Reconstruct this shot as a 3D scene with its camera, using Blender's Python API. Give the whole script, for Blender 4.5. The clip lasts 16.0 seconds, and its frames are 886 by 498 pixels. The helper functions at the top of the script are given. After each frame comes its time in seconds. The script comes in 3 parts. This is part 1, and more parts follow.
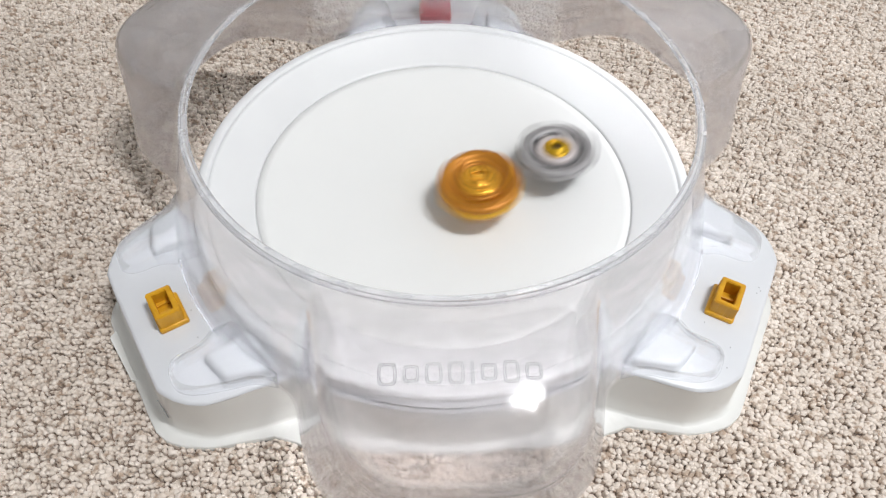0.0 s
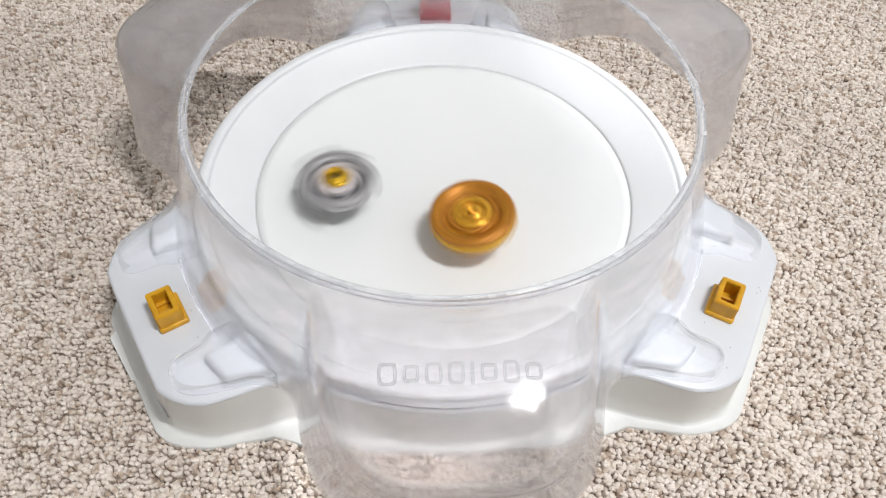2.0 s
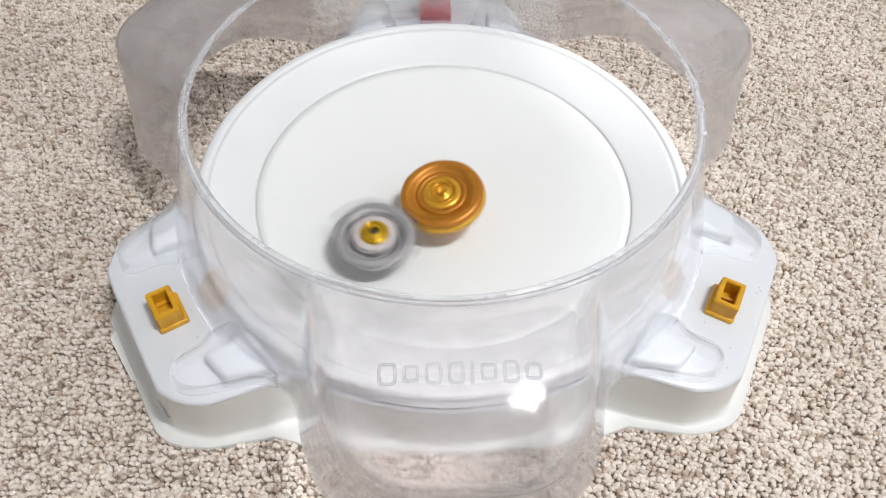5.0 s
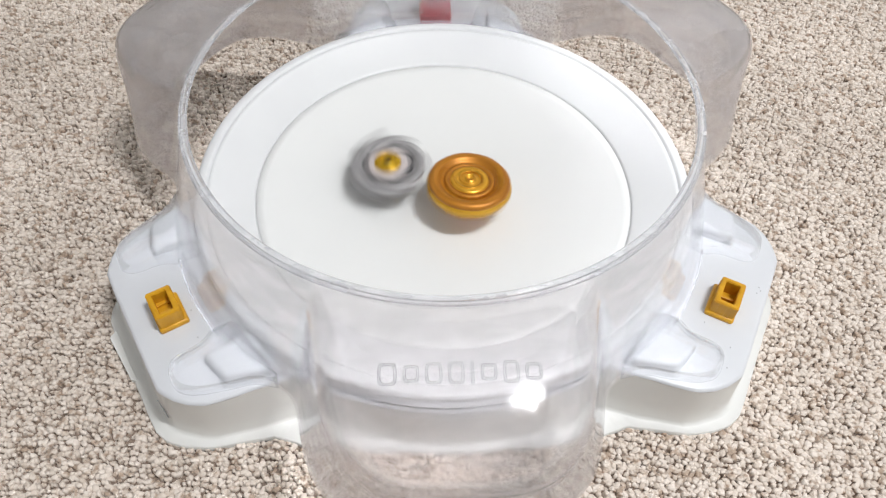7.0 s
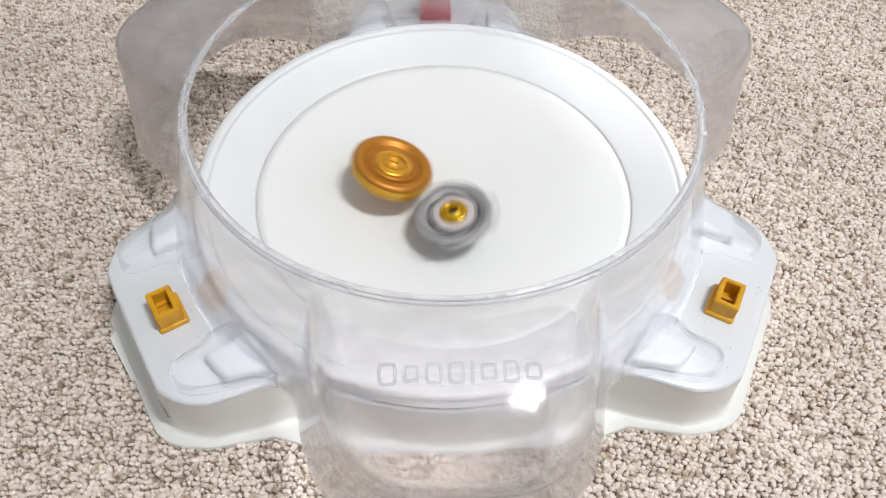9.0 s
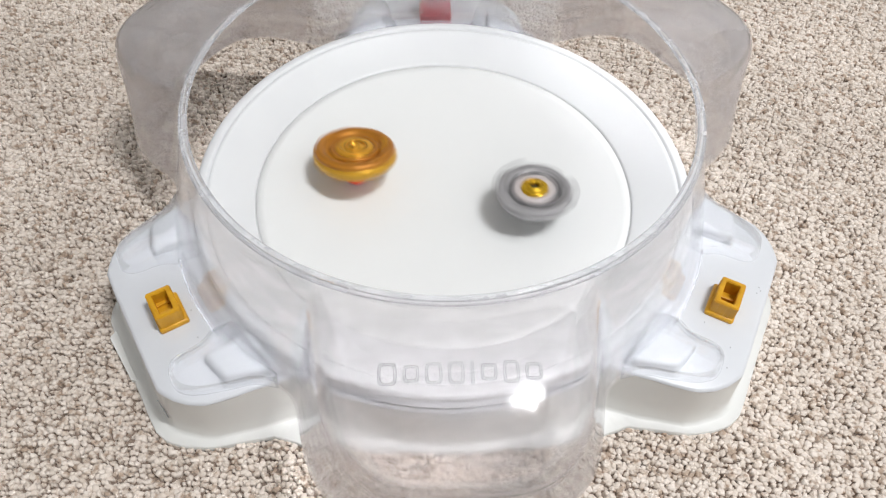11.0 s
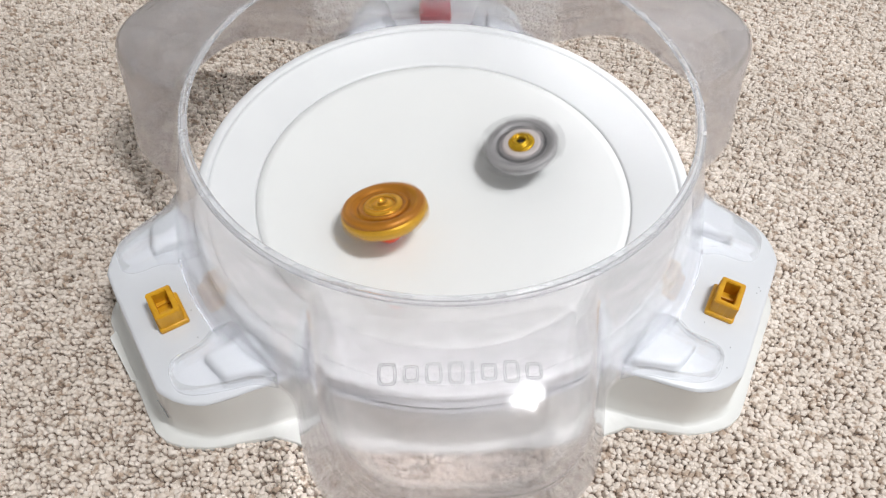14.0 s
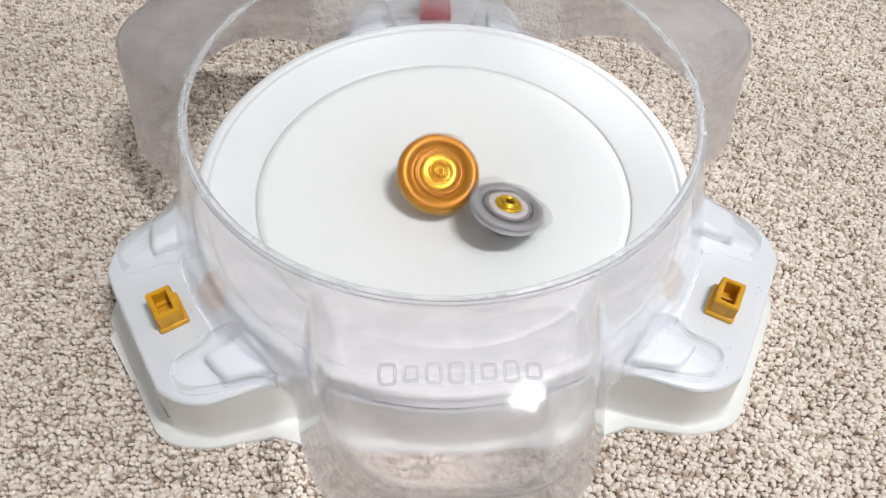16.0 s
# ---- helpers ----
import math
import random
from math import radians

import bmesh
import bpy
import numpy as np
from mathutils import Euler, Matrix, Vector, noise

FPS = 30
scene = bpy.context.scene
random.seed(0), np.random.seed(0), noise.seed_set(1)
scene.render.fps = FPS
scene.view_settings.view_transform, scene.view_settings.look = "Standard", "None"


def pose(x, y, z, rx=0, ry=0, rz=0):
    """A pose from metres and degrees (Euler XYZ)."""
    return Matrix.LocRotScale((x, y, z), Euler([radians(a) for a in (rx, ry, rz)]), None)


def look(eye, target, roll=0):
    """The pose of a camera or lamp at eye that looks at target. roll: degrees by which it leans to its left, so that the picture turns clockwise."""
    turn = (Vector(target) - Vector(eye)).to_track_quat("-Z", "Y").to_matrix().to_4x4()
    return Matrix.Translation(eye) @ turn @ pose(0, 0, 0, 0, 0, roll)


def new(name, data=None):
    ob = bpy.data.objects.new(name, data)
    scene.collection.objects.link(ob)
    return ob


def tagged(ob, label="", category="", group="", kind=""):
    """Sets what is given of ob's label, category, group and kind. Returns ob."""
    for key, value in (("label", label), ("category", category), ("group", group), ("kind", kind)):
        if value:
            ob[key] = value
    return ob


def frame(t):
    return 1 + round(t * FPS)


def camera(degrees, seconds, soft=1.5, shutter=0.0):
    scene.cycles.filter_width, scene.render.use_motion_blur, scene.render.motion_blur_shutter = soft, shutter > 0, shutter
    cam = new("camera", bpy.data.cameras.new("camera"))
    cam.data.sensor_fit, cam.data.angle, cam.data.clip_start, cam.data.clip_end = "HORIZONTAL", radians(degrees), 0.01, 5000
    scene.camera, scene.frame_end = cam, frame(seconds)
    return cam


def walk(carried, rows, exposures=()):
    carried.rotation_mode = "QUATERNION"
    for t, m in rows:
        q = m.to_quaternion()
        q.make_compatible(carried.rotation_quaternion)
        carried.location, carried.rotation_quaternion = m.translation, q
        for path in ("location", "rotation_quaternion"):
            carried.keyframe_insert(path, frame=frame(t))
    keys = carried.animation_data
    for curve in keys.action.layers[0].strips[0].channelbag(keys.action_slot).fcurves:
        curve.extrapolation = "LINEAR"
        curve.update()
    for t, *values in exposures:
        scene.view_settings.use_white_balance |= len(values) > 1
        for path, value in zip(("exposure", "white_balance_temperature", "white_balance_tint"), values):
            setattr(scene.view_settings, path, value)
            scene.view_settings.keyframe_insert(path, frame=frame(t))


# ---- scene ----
# A spinning-top battle in a round plastic stadium on a loop-pile carpet. Metres.
cam = camera(63.44, 16.0, soft=1.1, shutter=0.75)
EYE = Vector((0.0005, -0.3032, 0.3777))
VIEW = look(EYE, EYE + Vector((0.0003, 0.60188, -0.79859)), 1.977)
walk(cam, [(0.0, VIEW), (16.0, VIEW)], [(0.0, 0.0), (16.0, 0.0)])

# ---- light: one rectangular ceiling lamp in a pale room added for bounce ----
world = bpy.data.worlds.new("room_air")
scene.world = world
world.use_nodes = True
world.node_tree.nodes["Background"].inputs["Color"].default_value = (0.9, 0.95, 1.0, 1)
world.node_tree.nodes["Background"].inputs["Strength"].default_value = 0.05
LAMP_AT = (0.86, -0.42, 2.34)
lamp_data = bpy.data.lights.new("ceiling_lamp", "AREA")
lamp_data.shape, lamp_data.size, lamp_data.size_y = "RECTANGLE", 0.54, 0.065
lamp_data.energy, lamp_data.color = 44.5, (0.972, 0.985, 1.0)
lamp = new("ceiling_lamp", lamp_data)
lamp.matrix_world = pose(*LAMP_AT, 0, 0, -6)


# ---- materials ----
def node_material(name):
    m = bpy.data.materials.new(name)
    m.use_nodes = True
    t = m.node_tree
    return m, t, t.nodes["Principled BSDF"]


def link_noise(t, scale, detail=4.0, rough=0.55):
    c = t.nodes.new("ShaderNodeTexCoord")
    n = t.nodes.new("ShaderNodeTexNoise")
    n.inputs["Scale"].default_value, n.inputs["Detail"].default_value, n.inputs["Roughness"].default_value = scale, detail, rough
    t.links.new(c.outputs["Object"], n.inputs["Vector"])
    return n


def ramp(t, source, stops):
    r = t.nodes.new("ShaderNodeValToRGB")
    while len(r.color_ramp.elements) < len(stops):
        r.color_ramp.elements.new(0.5)
    for e, (p, c) in zip(r.color_ramp.elements, stops):
        e.position, e.color = p, (*c, 1)
    t.links.new(source, r.inputs["Fac"])
    return r


def surface(name, dark, light, scale, rough=0.4, metal=0.0, bump=0.0, bump_scale=0.0, coat=0.0, spread=(0.35, 0.65), rough_span=0.12):
    """Two tones mottled at one scale, gloss uneven at a finer one, and a fine relief."""
    m, t, b = node_material(name)
    n = link_noise(t, scale)
    r = ramp(t, n.outputs["Fac"], [(spread[0], dark), (spread[1], light)])
    t.links.new(r.outputs["Color"], b.inputs["Base Color"])
    fine = link_noise(t, bump_scale or scale * 9, 3.0)
    g = t.nodes.new("ShaderNodeMapRange")
    g.inputs["To Min"].default_value, g.inputs["To Max"].default_value = max(0.02, rough - rough_span), rough + rough_span
    t.links.new(fine.outputs["Fac"], g.inputs["Value"])
    t.links.new(g.outputs["Result"], b.inputs["Roughness"])
    b.inputs["Metallic"].default_value, b.inputs["Coat Weight"].default_value = metal, coat
    if bump:
        k = t.nodes.new("ShaderNodeBump")
        k.inputs["Strength"].default_value, k.inputs["Distance"].default_value = bump, 0.0004
        t.links.new(fine.outputs["Fac"], k.inputs["Height"])
        t.links.new(k.outputs["Normal"], b.inputs["Normal"])
    return m


def turned_surface(name, dark, light, scale, rough, metal=0.0, coat=0.0, relief=0.5):
    """A surface with fine rings round its axis, as turned or moulded parts have."""
    m, t, b = node_material(name)
    c = t.nodes.new("ShaderNodeTexCoord")
    sep = t.nodes.new("ShaderNodeSeparateXYZ")
    t.links.new(c.outputs["Object"], sep.inputs[0])
    flat = t.nodes.new("ShaderNodeCombineXYZ")
    t.links.new(sep.outputs[0], flat.inputs[0])
    t.links.new(sep.outputs[1], flat.inputs[1])
    far = t.nodes.new("ShaderNodeVectorMath")
    far.operation = "LENGTH"
    t.links.new(flat.outputs[0], far.inputs[0])
    v = t.nodes.new("ShaderNodeCombineXYZ")
    t.links.new(far.outputs["Value"], v.inputs[0])
    t.links.new(sep.outputs[2], v.inputs[1])
    mottled = link_noise(t, 60, 2.0)
    t.links.new(mottled.outputs["Fac"], v.inputs[2])
    wobble = t.nodes.new("ShaderNodeVectorMath")
    wobble.operation = "MULTIPLY"
    wobble.inputs[1].default_value = (1, 1, 0.035)
    t.links.new(v.outputs[0], wobble.inputs[0])
    n = t.nodes.new("ShaderNodeTexNoise")
    n.inputs["Scale"].default_value, n.inputs["Detail"].default_value = scale, 3.0
    t.links.new(wobble.outputs[0], n.inputs["Vector"])
    r = ramp(t, n.outputs["Fac"], [(0.34, dark), (0.66, light)])
    t.links.new(r.outputs["Color"], b.inputs["Base Color"])
    g = t.nodes.new("ShaderNodeMapRange")
    g.inputs["To Min"].default_value, g.inputs["To Max"].default_value = max(0.04, rough - 0.12), rough + 0.12
    t.links.new(n.outputs["Fac"], g.inputs["Value"])
    t.links.new(g.outputs["Result"], b.inputs["Roughness"])
    b.inputs["Metallic"].default_value, b.inputs["Coat Weight"].default_value = metal, coat
    k = t.nodes.new("ShaderNodeBump")
    k.inputs["Strength"].default_value, k.inputs["Distance"].default_value = relief, 0.0006
    t.links.new(n.outputs["Fac"], k.inputs["Height"])
    t.links.new(k.outputs["Normal"], b.inputs["Normal"])
    return m


def clear_plastic(name, tint, rough, haze, warp=0.0, thin=0.0, coat=0.7):
    """Clear moulded plastic: a refracting sheet with a little milky haze and scuffs."""
    m, t, b = node_material(name)
    b.inputs["Base Color"].default_value = (*tint, 1)
    b.inputs["Transmission Weight"].default_value, b.inputs["IOR"].default_value = 1.0, 1.46
    b.inputs["Coat Weight"].default_value, b.inputs["Coat Roughness"].default_value = coat, 0.015
    n = link_noise(t, 26, 5.0)
    g = t.nodes.new("ShaderNodeMapRange")
    g.inputs["From Min"].default_value, g.inputs["From Max"].default_value = 0.35, 0.75
    g.inputs["To Min"].default_value, g.inputs["To Max"].default_value = rough * 0.5, rough * 1.6
    t.links.new(n.outputs["Fac"], g.inputs["Value"])
    t.links.new(g.outputs["Result"], b.inputs["Roughness"])
    if warp:
        w = link_noise(t, 38, 2.0)
        k = t.nodes.new("ShaderNodeBump")
        k.inputs["Strength"].default_value, k.inputs["Distance"].default_value = warp, 0.002
        t.links.new(w.outputs["Fac"], k.inputs["Height"])
        t.links.new(k.outputs["Normal"], b.inputs["Normal"])
    milk = t.nodes.new("ShaderNodeBsdfTranslucent")
    milk.inputs["Color"].default_value = (0.80, 0.815, 0.84, 1)
    dust = t.nodes.new("ShaderNodeBsdfDiffuse")
    dust.inputs["Color"].default_value = (0.735, 0.745, 0.77, 1)
    both = t.nodes.new("ShaderNodeMixShader")
    t.links.new(milk.outputs[0], both.inputs[1])
    t.links.new(dust.outputs[0], both.inputs[2])
    mix = t.nodes.new("ShaderNodeMixShader")
    # scuffs: the haze comes in cloudy, streaky patches
    where = t.nodes.new("ShaderNodeTexCoord")
    stretch = t.nodes.new("ShaderNodeMapping")
    stretch.inputs["Scale"].default_value, stretch.inputs["Rotation"].default_value = (30, 70, 160), (0.3, 0.25, 0.2)
    t.links.new(where.outputs["Object"], stretch.inputs["Vector"])
    scuff = t.nodes.new("ShaderNodeTexNoise")
    scuff.inputs["Scale"].default_value, scuff.inputs["Detail"].default_value, scuff.inputs["Roughness"].default_value = 1.0, 5.0, 0.62
    t.links.new(stretch.outputs["Vector"], scuff.inputs["Vector"])
    cloud = t.nodes.new("ShaderNodeMapRange")
    cloud.inputs["From Min"].default_value, cloud.inputs["From Max"].default_value = 0.30, 0.72
    cloud.inputs["To Min"].default_value, cloud.inputs["To Max"].default_value = haze * 0.25, haze * 2.0
    t.links.new(scuff.outputs["Fac"], cloud.inputs["Value"])
    t.links.new(cloud.outputs["Result"], mix.inputs[0])
    t.links.new(b.outputs[0], mix.inputs[1])
    t.links.new(both.outputs[0], mix.inputs[2])
    last = mix
    if thin:
        through_it = t.nodes.new("ShaderNodeBsdfTransparent")
        through_it.inputs["Color"].default_value = (*tint, 1)
        last = t.nodes.new("ShaderNodeMixShader")
        last.inputs[0].default_value = thin
        t.links.new(mix.outputs[0], last.inputs[1])
        t.links.new(through_it.outputs[0], last.inputs[2])
    t.links.new(last.outputs[0], t.nodes["Material Output"].inputs["Surface"])
    return m


WHITE = surface("white_plastic", (0.63, 0.645, 0.68), (0.675, 0.69, 0.72), 14, 0.36, bump=0.03, bump_scale=400, rough_span=0.08)
TRAY = surface("tray_plastic", (0.70, 0.70, 0.68), (0.74, 0.74, 0.72), 16, 0.42, bump=0.03, bump_scale=380, rough_span=0.08)
DISH = surface("dish_plastic", (0.80, 0.808, 0.803), (0.825, 0.832, 0.825), 9, 0.32, bump=0.012, bump_scale=260, rough_span=0.05)
WALL = clear_plastic("clear_wall_plastic", (0.975, 0.975, 0.99), 0.045, 0.15, 0.12, 0.44)
CLEAR = clear_plastic("clear_cover_plastic", (0.86, 0.855, 0.88), 0.08, 0.13, 0.35, 0.28)
FROST = clear_plastic("frosted_panel_plastic", (0.93, 0.91, 0.918), 0.085, 0.13, 0.03, 0.24, 0.8)
TAB = clear_plastic("clear_tab_plastic", (0.95, 0.952, 0.957), 0.04, 0.06, 0.0, 0.66, 0.15)
RIM = clear_plastic("clear_rim_plastic", (0.95, 0.95, 0.97), 0.06, 0.22)
# dish plastic again, the slope's cooler, dimmer light put into its colour
SLOPE_TINT = surface("slope_light_tint", (0.735, 0.745, 0.757), (0.765, 0.775, 0.783), 11, 0.34, bump=0.012, bump_scale=260, rough_span=0.06)
AMBER = surface("amber_plastic", (0.56, 0.275, 0.009), (0.69, 0.36, 0.015), 120, 0.38, bump=0.15, bump_scale=500)
RED = surface("red_plastic", (0.48, 0.03, 0.04), (0.60, 0.05, 0.06), 60, 0.36, bump=0.08)
GREY = surface("grey_print", (0.35, 0.36, 0.38), (0.45, 0.46, 0.48), 300, 0.6)
GOLD_RING = turned_surface("bronze_gold", (0.28, 0.09, 0.006), (0.60, 0.245, 0.02), 300, 0.40, 0.45, 0.12, 0.25)
GOLD_SIDE = turned_surface("yellow_gold", (0.36, 0.18, 0.007), (0.78, 0.43, 0.03), 380, 0.34, 0.5, 0.15, 0.25)
GOLD_HUB = turned_surface("bright_gold", (0.46, 0.19, 0.010), (0.92, 0.50, 0.05), 420, 0.30, 0.6, 0.0, 0.4)
BRASS = turned_surface("brass_hub", (0.40, 0.22, 0.008), (0.82, 0.52, 0.03), 700, 0.22, 0.7, 0.0, 0.6)
SCARLET = surface("scarlet_plastic", (0.80, 0.06, 0.025), (0.88, 0.09, 0.04), 80, 0.35)
STEEL = turned_surface("brushed_steel", (0.16, 0.155, 0.158), (0.40, 0.39, 0.395), 420, 0.46, 0.2, 0.0, 0.2)
PALE = turned_surface("pale_pink_plastic", (0.44, 0.39, 0.385), (0.60, 0.545, 0.535), 420, 0.4)
LIGHT_GREY = turned_surface("light_grey_plastic", (0.48, 0.475, 0.485), (0.68, 0.67, 0.68), 480, 0.38, 0.15)
BLACK = surface("black_plastic", (0.018, 0.018, 0.02), (0.035, 0.035, 0.04), 120, 0.4)
PAINT = surface("room_paint", (0.74, 0.74, 0.735), (0.79, 0.79, 0.785), 3, 0.8, bump=0.1, bump_scale=160)


def carpet_material():
    m, t, b = node_material("loop_pile_wool")
    g = t.nodes.new("ShaderNodeNewGeometry")
    r = ramp(t, g.outputs["Random Per Island"], [(0.0, (0.68, 0.585, 0.505)), (0.15, (0.76, 0.67, 0.59)), (0.6, (0.82, 0.73, 0.655)), (1.0, (0.87, 0.785, 0.71))])
    n = link_noise(t, 175, 2.5, 0.6)
    # brown flecks multiplied into the wool stand in for shaded gaps
    k = ramp(t, n.outputs["Fac"], [(0.36, (0.62, 0.54, 0.475)), (0.48, (1, 1, 1))])
    wide = link_noise(t, 7, 3.0)
    v = ramp(t, wide.outputs["Fac"], [(0.30, (0.86, 0.85, 0.84)), (0.65, (1, 1, 1))])
    colour = r
    for other in (k, v):
        x = t.nodes.new("ShaderNodeMix")
        x.data_type, x.blend_type = "RGBA", "MULTIPLY"
        x.inputs[0].default_value = 1.0
        t.links.new(colour.outputs[0 if colour is r else 2], x.inputs[6])
        t.links.new(other.outputs["Color"], x.inputs[7])
        colour = x
    t.links.new(colour.outputs[2], b.inputs["Base Color"])
    b.inputs["Roughness"].default_value = 0.9
    b.inputs["Sheen Weight"].default_value = 0.1
    f = link_noise(t, 1500, 2.0)
    u = t.nodes.new("ShaderNodeBump")
    u.inputs["Strength"].default_value, u.inputs["Distance"].default_value = 0.7, 0.0005
    t.links.new(f.outputs["Fac"], u.inputs["Height"])
    t.links.new(u.outputs["Normal"], b.inputs["Normal"])
    return m


WOOL = carpet_material()
# brown ground, its colour deepened to paint shade between the loops
SHADED_BACKING = surface("carpet_backing", (0.19, 0.145, 0.115), (0.32, 0.25, 0.20), 260, 0.9, bump=0.8, bump_scale=700)
CARPET = surface("carpet_far", (0.24, 0.20, 0.165), (0.47, 0.41, 0.355), 260, 0.95, bump=1.0, bump_scale=420)


# ---- building helpers ----
def mesh_of(name, verts, faces, material, smooth=True):
    me = bpy.data.meshes.new(name)
    me.from_pydata([tuple(v) for v in verts], [], faces)
    me.materials.append(material)
    me.polygons.foreach_set("use_smooth", [smooth] * len(me.polygons))
    me.update()
    return me


def part(name, bm, material, parent=None, label="", m=None, smooth=False):
    """One bmesh (or mesh) as one object under its thing."""
    if isinstance(bm, bmesh.types.BMesh):
        me = bpy.data.meshes.new(name)
        bm.to_mesh(me)
        bm.free()
        me.materials.append(material)
        me.polygons.foreach_set("use_smooth", [smooth] * len(me.polygons))
    else:
        me = bm
    ob = new(name, me)
    ob.parent = parent
    if m is not None:
        ob.matrix_local = m
    return tagged(ob, label)


def lathe(name, profile, material, steps=96, wave=None):
    """A turned form: (radius, height) from the axis outwards or along a closed section. wave(angle, r, z) -> radius."""
    verts, faces = [], []
    n = len(profile)
    for i in range(steps):
        a = 2 * math.pi * i / steps
        for r, z in profile:
            k = wave(a, r, z) if wave else r
            verts.append((k * math.cos(a), k * math.sin(a), z))
    for i in range(steps):
        j = (i + 1) % steps
        for k in range(n - 1):
            faces.append((i * n + k, j * n + k, j * n + k + 1, i * n + k + 1))
    me = mesh_of(name, verts, faces, material)
    b = bmesh.new()
    b.from_mesh(me)
    bmesh.ops.remove_doubles(b, verts=b.verts, dist=1e-6)
    bmesh.ops.recalc_face_normals(b, faces=b.faces)
    b.to_mesh(me)
    b.free()
    return me


def grid_mesh(name, rows, material, closed=True):
    """Rows of equal length, one for each azimuth, skinned; closed round."""
    n = len(rows[0])
    verts = [v for row in rows for v in row]
    faces = []
    for i in range(len(rows) if closed else len(rows) - 1):
        j = (i + 1) % len(rows)
        for k in range(n - 1):
            faces.append((i * n + k, i * n + k + 1, j * n + k + 1, j * n + k))
    return mesh_of(name, verts, faces, material)


def block(lo, hi, bevel=0.001, segments=3, taper=0.0):
    """A box between two corners, its upper face drawn in by taper, its edges rounded."""
    b = bmesh.new()
    bmesh.ops.create_cube(b, size=1)
    c, d = (Vector(lo) + Vector(hi)) / 2, Vector(hi) - Vector(lo)
    for v in b.verts:
        s = 1.0 if v.co.z < 0 else 0.0
        v.co = Vector((c.x + v.co.x * (d.x - 2 * taper * (1 - s)), c.y + v.co.y * (d.y - 2 * taper * (1 - s)), c.z + v.co.z * d.z))
    if bevel:
        bmesh.ops.bevel(b, geom=b.edges[:], offset=bevel, segments=segments, affect="EDGES", profile=0.5)
    return b


def well(lo, hi, wall, deep):
    """A box with a square hollow sunk into its top."""
    b = block(lo, hi, 0)
    b.faces.ensure_lookup_table()
    b.normal_update()
    top = max(b.faces, key=lambda f: f.calc_center_median().z)
    bmesh.ops.inset_region(b, faces=[top], thickness=wall, use_even_offset=True)
    low = bmesh.ops.extrude_discrete_faces(b, faces=[top])["faces"][0]
    for v in low.verts:
        v.co.z -= deep
    rim = [e for e in b.edges if all(abs(v.co.z - hi[2]) < 1e-6 for v in e.verts)] + [e for e in b.edges if abs(e.verts[0].co.z - e.verts[1].co.z) > deep * 1.01]
    bmesh.ops.bevel(b, geom=rim, offset=0.0005, segments=2, affect="EDGES")
    return b


def prism(corners, z0, z1, bevel, taper=0.0):
    """An upright block over a plan of four corners, drawn in towards its top, edges rounded."""
    c = sum((Vector(p) for p in corners), Vector((0, 0))) / len(corners)
    b = bmesh.new()
    low = [b.verts.new((*p, z0)) for p in corners]
    top = [b.verts.new((*(Vector(p) + (c - Vector(p)).normalized() * taper), z1)) for p in corners]
    b.faces.new(low[::-1])
    b.faces.new(top)
    n = len(corners)
    for i in range(n):
        b.faces.new((low[i], low[(i + 1) % n], top[(i + 1) % n], top[i]))
    bmesh.ops.recalc_face_normals(b, faces=b.faces)
    edges = [e for e in b.edges if not (e.verts[0] in low and e.verts[1] in low)]
    bmesh.ops.bevel(b, geom=edges, offset=bevel, segments=4, affect="EDGES", profile=0.5)
    return b


def soft_max(a, b, k=26):
    return (a ** k + b ** k) ** (1 / k)


def turned(az):
    return Matrix.Rotation(radians(az), 4, "Z")


# ---- room ----
def room():
    def slab(name, lo, hi, material=PAINT):
        ob = part(name, block(lo, hi, 0), material)
        return tagged(ob, kind="structure")
    # unseen pale walls, added close in so that they bounce fill light
    slab("bounce_wall_north", (-1.7, 1.6, -0.02), (1.7, 1.7, 2.4))
    slab("bounce_wall_south", (-1.7, -1.7, -0.02), (1.7, -1.6, 2.4))
    slab("bounce_wall_east", (1.6, -1.6, -0.02), (1.7, 1.6, 2.4))
    slab("bounce_wall_west", (-1.7, -1.6, -0.02), (-1.6, 1.6, 2.4))
    slab("ceiling", (-1.7, -1.7, 2.4), (1.7, 1.7, 2.5))
    tagged(slab("floor", (-1.7, -1.7, -0.06), (1.7, 1.7, -0.0046), CARPET), "beige loop-pile carpet floor, mottled brown for shaded gaps between the loops", "carpet")
    # the woven ground between the loops of the pile, coloured dark for their shade
    near, far = -0.24, 0.37
    ends = [(s * pile_half_width(y), y, -0.0042) for s, y in ((-1, near), (1, near), (1, far), (-1, far))]
    backing = new("carpet_backing", mesh_of("carpet_backing", ends, [(0, 1, 2, 3)], SHADED_BACKING))
    tagged(backing, "brown woven ground of the loop-pile carpet, darkened for shade between loops", "carpet", kind="structure")
    light = tagged(new("ceiling_light"), "flat rectangular white ceiling lamp, switched on", "ceiling lamp")
    light.matrix_world = pose(LAMP_AT[0], LAMP_AT[1], LAMP_AT[2], 0, 0, -6)
    part("housing", block((-0.31, -0.10, 0.012), (0.31, 0.10, 0.058), 0.006), WHITE, light)
    for k, (lo, hi) in enumerate((((-0.31, 0.068, -0.006), (0.31, 0.10, 0.012)), ((-0.31, -0.10, -0.006), (0.31, -0.068, 0.012)),
                                  ((-0.31, -0.068, -0.006), (-0.283, 0.068, 0.012)), ((0.283, -0.068, -0.006), (0.31, 0.068, 0.012)))):
        part("frame", block(lo, hi, 0.002), WHITE, light)


